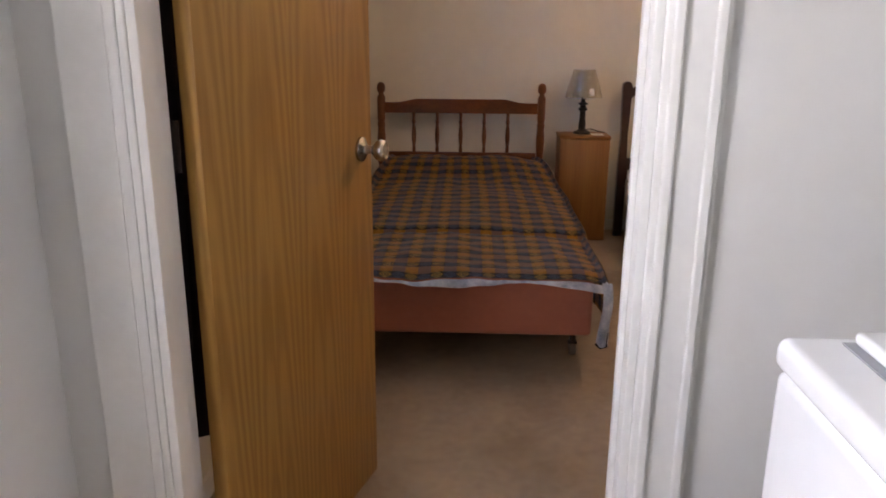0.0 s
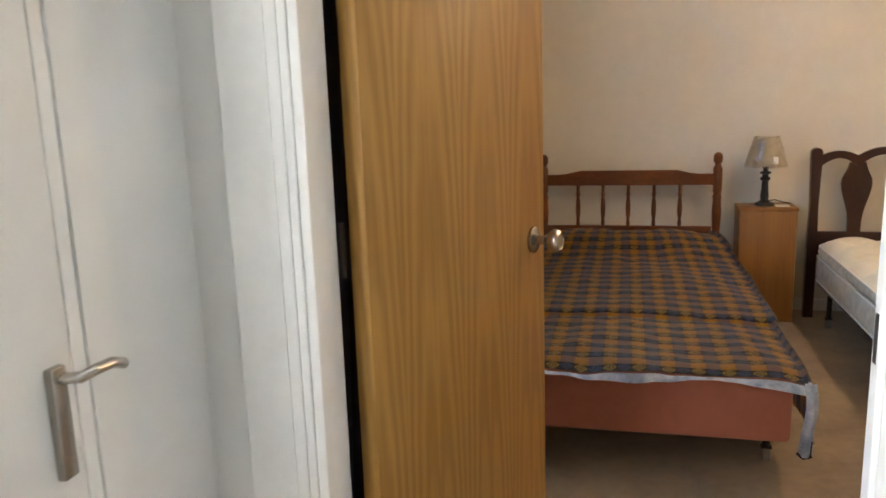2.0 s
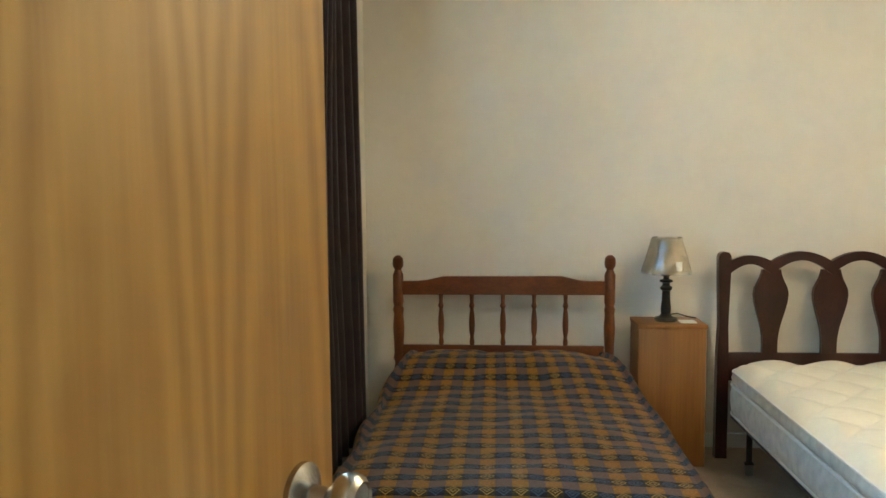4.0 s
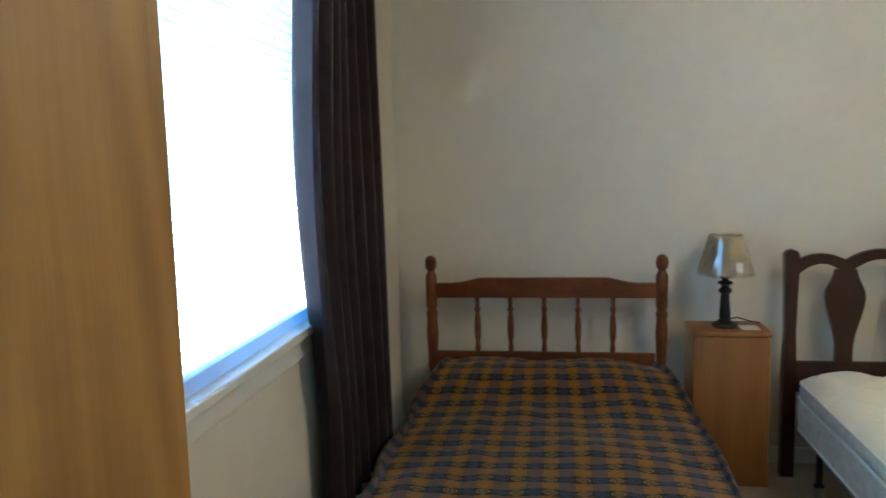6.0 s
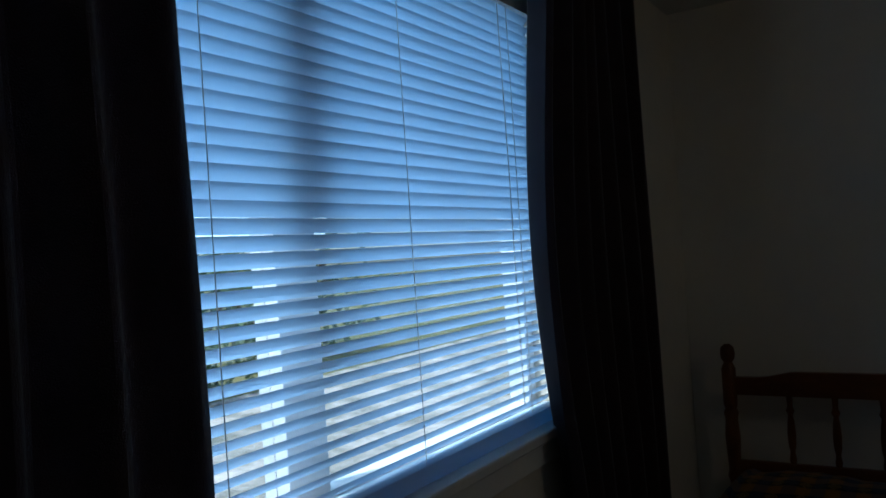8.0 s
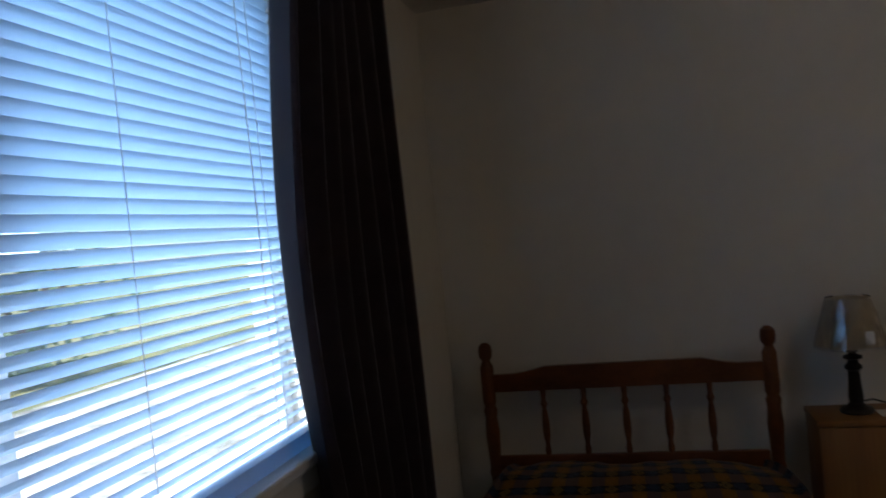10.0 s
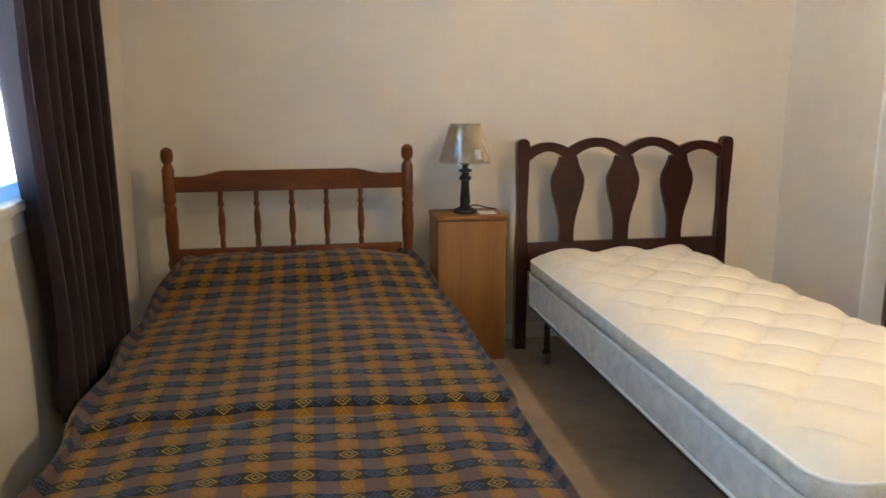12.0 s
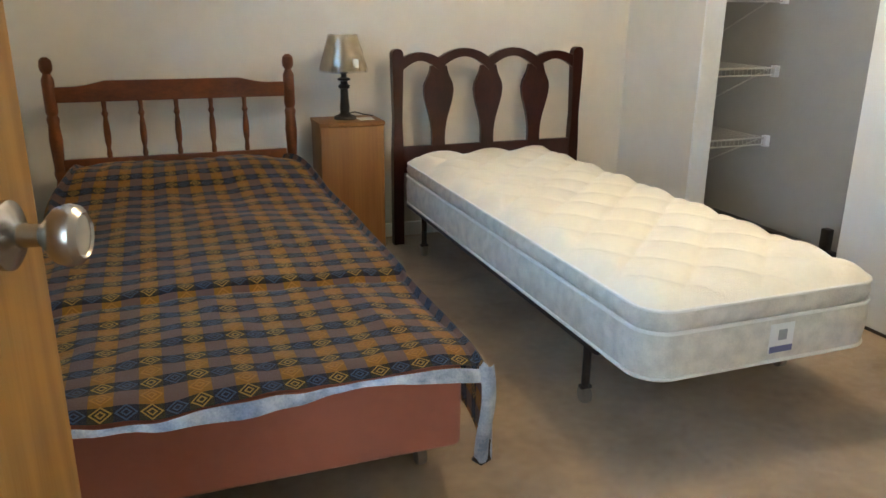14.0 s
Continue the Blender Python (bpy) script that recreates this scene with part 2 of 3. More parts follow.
def plaid():
    """Woven blanket: gold and mauve columns, navy rows, small diamonds in the cells. UV in metres of cloth."""
    m = bpy.data.materials.new("plaid_weave")
    m.use_nodes = True
    nt = m.node_tree
    b = nt.nodes["Principled BSDF"]
    b.inputs["Roughness"].default_value, b.inputs["Sheen Weight"].default_value = 0.95, 0.25
    b.inputs["Specular IOR Level"].default_value = 0.15

    def op(kind, a, c=None, d=None):
        n = nt.nodes.new("ShaderNodeMath")
        n.operation = kind
        for i, v in enumerate((a, c, d)):
            if v is None:
                continue
            if isinstance(v, (int, float)):
                n.inputs[i].default_value = v
            else:
                nt.links.new(v, n.inputs[i])
        return n.outputs[0]

    def blend(f, a, c):
        n = nt.nodes.new("ShaderNodeMix")
        n.data_type = "RGBA"
        nt.links.new(f, n.inputs["Factor"])
        for key, v in (("A", a), ("B", c)):
            s = [x for x in n.inputs if x.name == key and x.type == "RGBA"][0]
            if isinstance(v, tuple):
                s.default_value = (*v, 1)
            else:
                nt.links.new(v, s)
        return [x for x in n.outputs if x.type == "RGBA"][0]

    co = nt.nodes.new("ShaderNodeTexCoord")
    sep = nt.nodes.new("ShaderNodeSeparateXYZ")
    nt.links.new(co.outputs["UV"], sep.inputs[0])
    u, v = op("DIVIDE", sep.outputs[0], 0.094), op("DIVIDE", sep.outputs[1], 0.088)
    fu, fv = op("FRACT", u), op("FRACT", v)
    col, row = op("LESS_THAN", fu, 0.5), op("LESS_THAN", fv, 0.46)
    cu = op("ABSOLUTE", op("SUBTRACT", op("FRACT", op("MULTIPLY", u, 2)), 0.5))
    cv = op("ABSOLUTE", op("SUBTRACT", op("FRACT", op("MULTIPLY", v, 2)), 0.5))
    r = op("ADD", cu, cv)
    ring = op("MULTIPLY", op("GREATER_THAN", op("FRACT", op("MULTIPLY", r, 4.2)), 0.55), op("LESS_THAN", r, 0.5))
    gold = blend(op("MULTIPLY", ring, 0.7), (0.40, 0.175, 0.018), (0.68, 0.30, 0.05))
    mauve = (0.215, 0.125, 0.110)
    navy = blend(op("MULTIPLY", ring, 0.8), (0.007, 0.012, 0.034), (0.075, 0.135, 0.25))
    olive = blend(op("MULTIPLY", ring, 0.9), (0.040, 0.028, 0.010), (0.56, 0.34, 0.07))
    light = blend(col, mauve, gold)
    dark = blend(col, navy, olive)
    base = blend(row, light, dark)
    n = nt.nodes.new("ShaderNodeTexNoise")
    n.inputs["Scale"].default_value, n.inputs["Detail"].default_value = 420, 3
    nt.links.new(co.outputs["UV"], n.inputs[0])
    worn = blend(op("MULTIPLY", n.outputs[0], 0.14), base, (0.17, 0.12, 0.06))
    nt.links.new(worn, b.inputs["Base Color"])
    bp = nt.nodes.new("ShaderNodeBump")
    bp.inputs["Strength"].default_value, bp.inputs["Distance"].default_value = 0.5, 0.004
    nt.links.new(n.outputs[0], bp.inputs["Height"])
    nt.links.new(bp.outputs[0], b.inputs["Normal"])
    return m


PLAID = plaid()


# ---- builders ----
def thing(name, at, label, category, group="", kind="", turn=0.0):
    ob = new(name)
    ob.empty_display_size = 0.05
    ob.matrix_world = pose(*at, 0, 0, turn)
    return tagged(ob, label, category, group, kind)


def part(name, bm, material, parent=None, label="", smooth=True):
    me = bpy.data.meshes.new(name)
    bmesh.ops.recalc_face_normals(bm, faces=bm.faces[:])
    bm.to_mesh(me)
    bm.free()
    me.materials.append(material)
    if smooth:
        me.polygons.foreach_set("use_smooth", [True] * len(me.polygons))
        me.set_sharp_from_angle(angle=radians(35))
    ob = new(name, me)
    if parent:
        ob.parent = parent
    return tagged(ob, label)


def box(x0, x1, y0, y1, z0, z1, bevel=0.0, into=None, segments=2):
    bm = bmesh.new()
    bmesh.ops.create_cube(bm, size=1, matrix=Matrix.LocRotScale(((x0 + x1) / 2, (y0 + y1) / 2, (z0 + z1) / 2), None, (abs(x1 - x0), abs(y1 - y0), abs(z1 - z0))))
    if bevel:
        bmesh.ops.bevel(bm, geom=bm.edges[:], offset=bevel, segments=segments, affect="EDGES", profile=0.5)
    return join(into, bm) if into else bm


def join(bm, other):
    me = bpy.data.meshes.new("join")
    other.to_mesh(me)
    other.free()
    bm.from_mesh(me)
    bpy.data.meshes.remove(me)
    return bm


def lathe(profile, n=20, at=(0, 0, 0), axis="z", flat=False):
    """A turned body: rows of radius and height."""
    bm = bmesh.new()
    rings = []
    for r, h in profile:
        ring = []
        for k in range(n):
            a = 2 * math.pi * (k + (0.5 if flat else 0)) / n
            x, y = max(r, 1e-4) * math.cos(a), max(r, 1e-4) * math.sin(a)
            p = {"z": (x, y, h), "x": (h, x, y), "y": (x, h, y)}[axis]
            ring.append(bm.verts.new((p[0] + at[0], p[1] + at[1], p[2] + at[2])))
        rings.append(ring)
    for a, c in zip(rings, rings[1:]):
        for k in range(n):
            bm.faces.new((a[k], a[(k + 1) % n], c[(k + 1) % n], c[k]))
    bm.faces.new(rings[0][::-1])
    bm.faces.new(rings[-1])
    return bm


def plate(outline, y0, y1, bevel=0.0):
    """An outline in x and z, extruded from y0 to y1."""
    bm = bmesh.new()
    f = bm.faces.new([bm.verts.new((x, y0, z)) for x, z in outline])
    got = bmesh.ops.extrude_face_region(bm, geom=[f])
    for v in got["geom"]:
        if isinstance(v, bmesh.types.BMVert):
            v.co.y = y1
    if bevel:
        sharp = [e for e in bm.edges if e.is_manifold and e.calc_face_angle(0) > 1.2]
        bmesh.ops.bevel(bm, geom=sharp, offset=bevel, segments=2, affect="EDGES", profile=0.5)
    return bm


def tube(points, r, n=8):
    """A round bar along points."""
    bm = bmesh.new()
    pts = [Vector(p) for p in points]
    rings = []
    for i, p in enumerate(pts):
        d = (pts[min(i + 1, len(pts) - 1)] - pts[max(i - 1, 0)]).normalized()
        side = d.orthogonal().normalized() if abs(d.z) > 0.95 else d.cross(Vector((0, 0, 1))).normalized()
        up = side.cross(d)
        rings.append([bm.verts.new(p + r * (math.cos(2 * math.pi * k / n) * side + math.sin(2 * math.pi * k / n) * up)) for k in range(n)])
    for a, c in zip(rings, rings[1:]):
        for k in range(n):
            bm.faces.new((a[k], a[(k + 1) % n], c[(k + 1) % n], c[k]))
    bm.faces.new(rings[0][::-1])
    bm.faces.new(rings[-1])
    return bm


def sheet(nu, nv, place, thick=0.0, uv=None):
    """A grid whose point (i/nu, j/nv) lies at place(s, t); thick gives it a back."""
    bm = bmesh.new()
    layer = bm.loops.layers.uv.new("UVMap")
    g = [[bm.verts.new(place(i / nu, j / nv)) for j in range(nv + 1)] for i in range(nu + 1)]
    for i in range(nu):
        for j in range(nv):
            f = bm.faces.new((g[i][j], g[i + 1][j], g[i + 1][j + 1], g[i][j + 1]))
            for loop, (a, c) in zip(f.loops, ((i, j), (i + 1, j), (i + 1, j + 1), (i, j + 1))):
                loop[layer].uv = uv(a / nu, c / nv) if uv else (a / nu, c / nv)
    if thick:
        bmesh.ops.solidify(bm, geom=bm.faces[:], thickness=thick)
    return bm


def structure(name, bm, material, label, category, smooth=False):
    ob = part(name, bm, material, None, "", smooth)
    return tagged(ob, label, category, kind="structure")


# ---- the setting ----
XL, YB, YF, ZC, XR, XC = -0.46, 4.75, 1.185, 2.21, 2.53, 3.14   # left wall, back wall, doorway wall, ceiling, right wall, closet back
HX, HY = 1.40, -1.30                                          # hall: right wall, end wall
D0, D1, DH = -0.265, 0.530, 2.03                              # doorway
W0, W1, WZ0, WZ1 = 1.80, 3.52, 0.89, 1.97                     # window opening

structure("floor", box(XL - 0.15, XC + 0.1, HY - 0.1, YB + 0.1, -0.12, 0.0), CARPET, "worn beige-brown wall to wall carpet with stains", "floor")
structure("ceiling", box(XL - 0.15, XC + 0.1, HY - 0.1, YB + 0.1, ZC, ZC + 0.12), CEIL, "off-white textured ceiling", "ceiling")
structure("wall_north", box(XL - 0.15, XC + 0.1, YB, YB + 0.12, 0, ZC), WALL, "cream painted wall behind the beds", "wall")
bm = box(XL - 0.15, XL, YF, W0, 0, ZC)
box(XL - 0.15, XL, W1, YB, 0, ZC, into=bm)
box(XL - 0.15, XL, W0, W1, 0, WZ0, into=bm)
box(XL - 0.15, XL, W0, W1, WZ1, ZC, into=bm)
structure("wall_west", bm, WALL, "cream painted wall with a wide window", "wall")
bm = box(XL, D0, 1.10, YF, 0, ZC)
box(D1, XC, 1.10, YF, 0, ZC, into=bm)
box(D0, D1, 1.10, YF, DH, ZC, into=bm)
structure("wall_south", bm, HALL, "white painted wall with a doorway to the bedroom", "wall")
# right wall with the closet opening
CL0, CL1 = 3.20, 4.12
bm = box(XR, XR + 0.10, CL1, YB, 0, ZC)
box(XR, XR + 0.10, 1.85, CL1, 2.06, ZC, into=bm)
box(XR, XR + 0.10, YF, 1.85, 0, ZC, into=bm)
structure("wall_east", bm, WALL, "cream painted wall beside the open closet", "wall")
structure("wall_closet", box(XC, XC + 0.1, YF, YB, 0, ZC), DIMWALL, "plain painted back wall inside the closet", "wall")
structure("wall_hall_east", box(HX, HX + 0.1, HY, 1.10, 0, ZC), HALL, "white laundry wall", "wall")
structure("wall_hall_end", box(XL - 0.15, HX + 0.1, HY - 0.1, HY, 0, ZC), HALL, "white laundry end wall", "wall")
bm = box(XL - 0.15, XL, HY, -0.12, 0, ZC)
box(XL - 0.15, XL, 0.84, YF, 0, ZC, into=bm)
box(XL - 0.15, XL, -0.12, 0.84, 2.05, ZC, into=bm)
structure("wall_hall_west", bm, HALL, "white laundry wall with the outside door", "wall")


def casing(x0, x1, y, inner, beads):
    """Ribbed door casing: a flat with two raised beads."""
    bm = box(x0, x1, y - 0.014, y, 0, DH + 0.075, 0.003)
    w = x1 - x0
    for f, h in beads:
        c = x0 + w * (f if inner > 0 else 1 - f)
        box(c - w * 0.09, c + w * 0.09, y - 0.014 - h, y - 0.012, 0, DH + 0.07, 0.004, bm)
    return bm


structure("trim_doorway_west", casing(D0 - 0.125, D0 - 0.012, 1.10, 1, ((0.80, 0.004),)), TRIM, "white moulded door casing", "door casing")
structure("trim_doorway_east", casing(D1 + 0.012, D1 + 0.112, 1.10, -1, ((0.16, 0.005), (0.80, 0.008))), TRIM, "white moulded door casing", "door casing")
structure("trim_doorway_head", box(D0 - 0.125, D1 + 0.112, 1.082, 1.10, DH + 0.076, DH + 0.15, 0.003), TRIM, "white moulded door casing over the doorway", "door casing")
bm = box(D0 - 0.012, D0 + 0.004, 1.092, YF + 0.006, 0, DH, 0.002)
structure("trim_jamb_west", bm, TRIM, "white door jamb", "door jamb")
bm = box(D1 - 0.004, D1 + 0.012, 1.092, YF + 0.006, 0, DH, 0.002)
box(D1 - 0.014, D1 - 0.004, 1.125, 1.138, 0, DH, 0.002, bm)
jamb = structure("trim_jamb_east", bm, TRIM, "white door jamb with a dark strike plate", "door jamb")
part("strike_plate", box(D1 - 0.0075, D1 - 0.004, 1.145, 1.175, 0.915, 0.985, 0.001), BLACK, jamb, "dark strike plate")
structure("baseboard_north", box(XL, XR, YB - 0.012, YB, 0, 0.07, 0.003), TRIM, "low white baseboard", "baseboard")
structure("baseboard_west", box(XL, XL + 0.012, YF, YB - 0.012, 0, 0.07, 0.003), TRIM, "low white baseboard under the window", "baseboard")
structure("trim_closet", box(XR - 0.008, XR + 0.10, CL1 - 0.012, CL1, 0, 2.06, 0.003), TRIM, "narrow white closet jamb", "closet jamb")

# ---- window, blind and curtains ----
win = thing("window_1", (XL - 0.10, 0, 0), "wide white vinyl slider window with a centre mullion", "window", kind="structure")
for nm, a in (("frame_bottom", (W0, W1, WZ0, WZ0 + 0.045)), ("frame_top", (W0, W1, WZ1 - 0.045, WZ1)), ("frame_side", (W0, W0 + 0.045, WZ0 + 0.045, WZ1 - 0.045)),
              ("frame_side", (W1 - 0.045, W1, WZ0 + 0.045, WZ1 - 0.045)), ("mullion", (2.60, 2.70, WZ0 + 0.045, WZ1 - 0.045))):
    part(nm, box(-0.03, 0.03, a[0], a[1], a[2], a[3], 0.004), VINYL, win)
for y0, y1 in ((W0 + 0.045, 2.60), (2.70, W1 - 0.045)):
    p = part("pane", box(-0.003, 0.003, y0, y1, WZ0 + 0.045, WZ1 - 0.045), GLASS, win)
    p.visible_shadow = False
sill = structure("window_sill", box(XL - 0.06, XL + 0.035, W0 - 0.03, W1 + 0.03, WZ0 - 0.022, WZ0 + 0.006, 0.006), TRIM, "white painted window sill below the blind", "window sill")
structure("trim_window_apron", box(XL, XL + 0.014, W0 - 0.02, W1 + 0.02, WZ0 - 0.08, WZ0 - 0.023, 0.003), TRIM, "white apron under the sill", "window trim")

BX = XL - 0.022
blind = thing("window_blind", (BX, 0, WZ0), "white slatted horizontal blind, half tilted, cords hanging", "blind")
part("head_rail", box(-0.022, 0.022, W0 + 0.01, W1 - 0.01, 1.03, 1.075, 0.003), VINYL, blind)
part("bottom_rail", box(-0.024, 0.024, W0 + 0.015, W1 - 0.015, 0.008, 0.044, 0.004), SLAT, blind)


def slat_mesh():
    bm = sheet(4, 8, lambda s, t: ((s - 0.5) * 0.0305, (t - 0.5) * (W1 - W0 - 0.04), 0.0022 * (1 - (2 * s - 1) ** 2)))
    return bm


first = part("slat", slat_mesh(), SLAT, blind)
first.matrix_basis = pose(0, (W0 + W1) / 2, 0.062, 0, -43, 0)
for k in range(1, 38):
    s = first.copy()
    scene.collection.objects.link(s)
    s.matrix_basis = pose(0, (W0 + W1) / 2, 0.062 + k * 0.0258, random.uniform(-0.04, 0.04), -43 - k * 0.42 + random.uniform(-0.3, 0.3), 0)
for y in (1.96, 2.42, 2.90, 3.36):
    part("ladder_cord", tube([(0.016, y, 0.03), (0.016, y, 0.5), (0.016, y, 1.04)], 0.0009, 6), VINYL, blind)
part("pull_cord", tube([(0.034, 3.28, 1.04), (0.036, 3.283, 0.6), (0.034, 3.286, 0.2), (0.036, 3.283, 0.08)], 0.0012, 6), VINYL, blind)


def curtain(name, y0, y1, folds, label, waist, wide):
    """A pleated hanging panel; waist bows the window-side edge inwards at mid height."""
    def place(s, t):
        z = 0.30 + t * 1.87
        bow = waist * math.sin(math.pi * min(1, max(0, (z - 0.55) / 1.6))) ** 1.3
        a, c = (y0 - bow, y1) if waist >= 0 else (y0, y1)
        y = a + (c - a) * s
        amp = 0.026 + 0.014 * math.sin(3.1 * s + 1.3 * t)
        x = 0.066 + 0.022 * s * s * wide + amp * math.sin(folds * 2 * math.pi * s + 0.7 * math.sin(2.3 * t)) + 0.010 * math.sin(folds * 5.1 * s + 2 * t)
        return (XL + x, y + 0.006 * math.sin(9 * t + 4 * s), z)
    ob = thing(name, (0, 0, 0), label, "curtain")
    part("panel", sheet(110, 24, place, 0.003), CURTAIN, ob)
    return ob


curtain("curtain", 3.40, 4.03, 6.5, "dark plum curtain hanging in folds beside the window", 0.11, 1.0)
curtain("curtain", 1.52, 2.33, 7.5, "dark plum curtain bunched between door and window", -1, 0.0)
rod = thing("curtain_rod", (XL, 0, 2.178), "dark curtain rod above the window", "curtain rod")
part("rod", tube([(0.06, 1.42, 0), (0.06, 4.12, 0)], 0.010, 10), DARKSTEEL, rod)
for y in (1.46, 2.85, 4.08):
    part("bracket", box(0, 0.07, y - 0.008, y + 0.008, -0.03, -0.009, 0.002), DARKSTEEL, rod)

# ---- bedroom door ----
door = thing("bedroom_door", (D0 + 0.016, YF + 0.008, 0.012), "flat oak veneer door standing open into the bedroom", "door", turn=72.6)
part("leaf", box(0.012, 0.715, -0.035, 0.0, 0, 2.0, 0.002), OAK, door)
for z in (0.25, 1.0, 1.78):
    part("hinge", lathe([(0.006, z), (0.006, z + 0.09)], 10, (0.0, 0.006, 0)), DARKSTEEL, door, "dark steel hinge")
for sgn, y in ((-1, -0.035), (1, 0.0)):
    k = part("knob", lathe([(0.031, y), (0.031, y + sgn * 0.006), (0.024, y + sgn * 0.010), (0.011, y + sgn * 0.014), (0.010, y + sgn * 0.032), (0.016, y + sgn * 0.038),
                            (0.025, y + sgn * 0.046), (0.028, y + sgn * 0.056), (0.026, y + sgn * 0.064), (0.020, y + sgn * 0.069), (0.018, y + sgn * 0.067), (0.0, y + sgn * 0.066)],
                           28, (0.650, 0, 0.950), "y"), STEEL, door, "round satin nickel door knob")
part("latch", box(0.7145, 0.717, -0.028, -0.007, 0.92, 0.975, 0.001), STEEL, door, "nickel latch plate")


# ---- turned single bed ----
HB = 4.61
bed = thing("single_bed", (0, 0, 0), "single bed with a turned pine headboard and salmon base", "bed")


def post_profile():
    return [(0.022, 0.0), (0.024, 0.06), (0.024, 0.40), (0.019, 0.43), (0.026, 0.455), (0.021, 0.475), (0.023, 0.52), (0.027, 0.60), (0.022, 0.66), (0.026, 0.685), (0.020, 0.70),
            (0.025, 0.715), (0.025, 0.845), (0.019, 0.858), (0.015, 0.868), (0.024, 0.882), (0.026, 0.90), (0.023, 0.922), (0.010, 0.934)]


for x in (-0.288, 0.685):
    part("post", lathe(post_profile(), 20, (x, HB, 0)), PINE, bed)
top = [(-0.27, 0.752)] + [(x, 0.752) for x in (-0.1, 0.2, 0.5)] + [(0.66, 0.752), (0.66, 0.815)]
top += [(0.66 - 0.93 * k / 24, 0.815 + 0.022 * min(1, max(0, (min(k, 24 - k) - 2.5) / 2.5))) for k in range(1, 24)] + [(-0.27, 0.815)]
part("top_rail", plate(top, HB - 0.013, HB + 0.013, 0.003), PINE, bed)
part("lower_rail", box(-0.27, 0.66, HB - 0.012, HB + 0.012, 0.445, 0.515, 0.004), PINE, bed)
for k in range(5):
    x = -0.089 + 0.1435 * k
    part("spindle", lathe([(0.009, 0.51), (0.012, 0.53), (0.008, 0.555), (0.013, 0.58), (0.0145, 0.62), (0.012, 0.66), (0.008, 0.685), (0.0145, 0.70), (0.009, 0.715), (0.011, 0.755)], 12, (x, HB, 0)), PINE, bed)
part("box_base", box(-0.265, 0.715, 2.545, 4.58, 0.158, 0.375, 0.018, segments=3), SALMON, bed, "salmon pink fabric bed base")
part("frame_rail", box(-0.24, -0.21, 2.65, 4.5, 0.126, 0.157, 0.003), DARKSTEEL, bed)
part("frame_rail", box(0.66, 0.69, 2.65, 4.5, 0.126, 0.157, 0.003), DARKSTEEL, bed)
part("cross_rail", box(-0.21, 0.66, 2.72, 2.75, 0.126, 0.157, 0.003), DARKSTEEL, bed)
part("cross_rail", box(-0.21, 0.66, 4.30, 4.33, 0.126, 0.157, 0.003), DARKSTEEL, bed)


def caster_leg(parent, x, y, h):
    leg = part("leg", lathe([(0.013, 0.045), (0.013, h)], 10, (x, y, 0)), DARKSTEEL, parent)
    part("caster", lathe([(0.012, -0.014), (0.026, -0.012), (0.028, 0), (0.026, 0.012), (0.012, 0.014)], 16, (x, y, 0.028), "x"), RUBBER, leg, "brown caster wheel")
    part("fork", box(x - 0.018, x + 0.018, y - 0.012, y + 0.012, 0.050, 0.060, 0.002), DARKSTEEL, leg)


for x, y in ((-0.22, 2.74), (0.675, 2.74), (-0.22, 4.31), (0.675, 4.31)):
    caster_leg(bed, x, y, 0.130)


def cloth(s, t):
    """Cloth point: s across from wall side to aisle side, t along from foot to head."""
    hang0, wide, hang1 = 0.16, 1.03, 0.235
    d = s * (hang0 + wide + hang1)
    y = 2.515 + 2.05 * t
    pillow = 0.085 * math.exp(-((y - 4.42) / 0.26) ** 2)
    crease = 0.012 * (1 / (1 + math.exp(-(y - 3.12) * 60)))
    z = 0.402 + crease - 0.016 * math.exp(-((y - 3.11) / 0.02) ** 2) + 0.028 * max(0, t - 0.2) + pillow
    rip = 0.016 * noise.noise((d * 4, y * 3, 0.3)) + 0.008 * noise.noise((d * 13, y * 10, 2.0))
    x0, x1 = -0.285, 0.745
    if t > 0.6:
        k = (t - 0.6) / 0.4
        x0, x1 = x0 + 0.085 * k * k, x1 - 0.115 * k * k
    if d < hang0:
        q = (hang0 - d) / hang0
        x, zz = x0 - 0.045 * math.sin(q * 1.57) - 0.01 * math.sin(y * 14), z - hang0 * (1 - math.cos(q * 1.57)) * 1.0
    elif d > hang0 + wide:
        q = (d - hang0 - wide) / hang1
        x = x1 + 0.030 * math.sin(min(1, q * 3) * 1.57) + 0.014 * math.sin(y * 12) * q
        zz = z - hang1 * (q - 0.10 * math.sin(min(1, q * 2.0) * 3.14)) * (1 - 0.2 * max(0, t - 0.1))
    else:
        f = (d - hang0) / wide
        x = x0 + (x1 - x0) * f
        zz = z - 0.022 * (abs(2 * f - 1) ** 5) + rip
    wave = 0.016 * math.sin(f_wave(d)) if t < 0.06 else 0
    y += wave * (1 - t / 0.06) if t < 0.06 else 0
    if t < 0.03:
        zz -= 0.014 * (1 - t / 0.03)
    return (x, y + 0.004 * rip, zz)


def f_wave(d):
    return d * 7.0 + 1.2 * math.sin(d * 3)


blanket = thing("blanket", (0, 0, 0), "gold, navy and mauve plaid woven blanket spread over the bed", "blanket")
part("cover", sheet(90, 120, cloth, 0.008, uv=lambda s, t: (s * 1.425, t * 2.05)), PLAID, blanket)


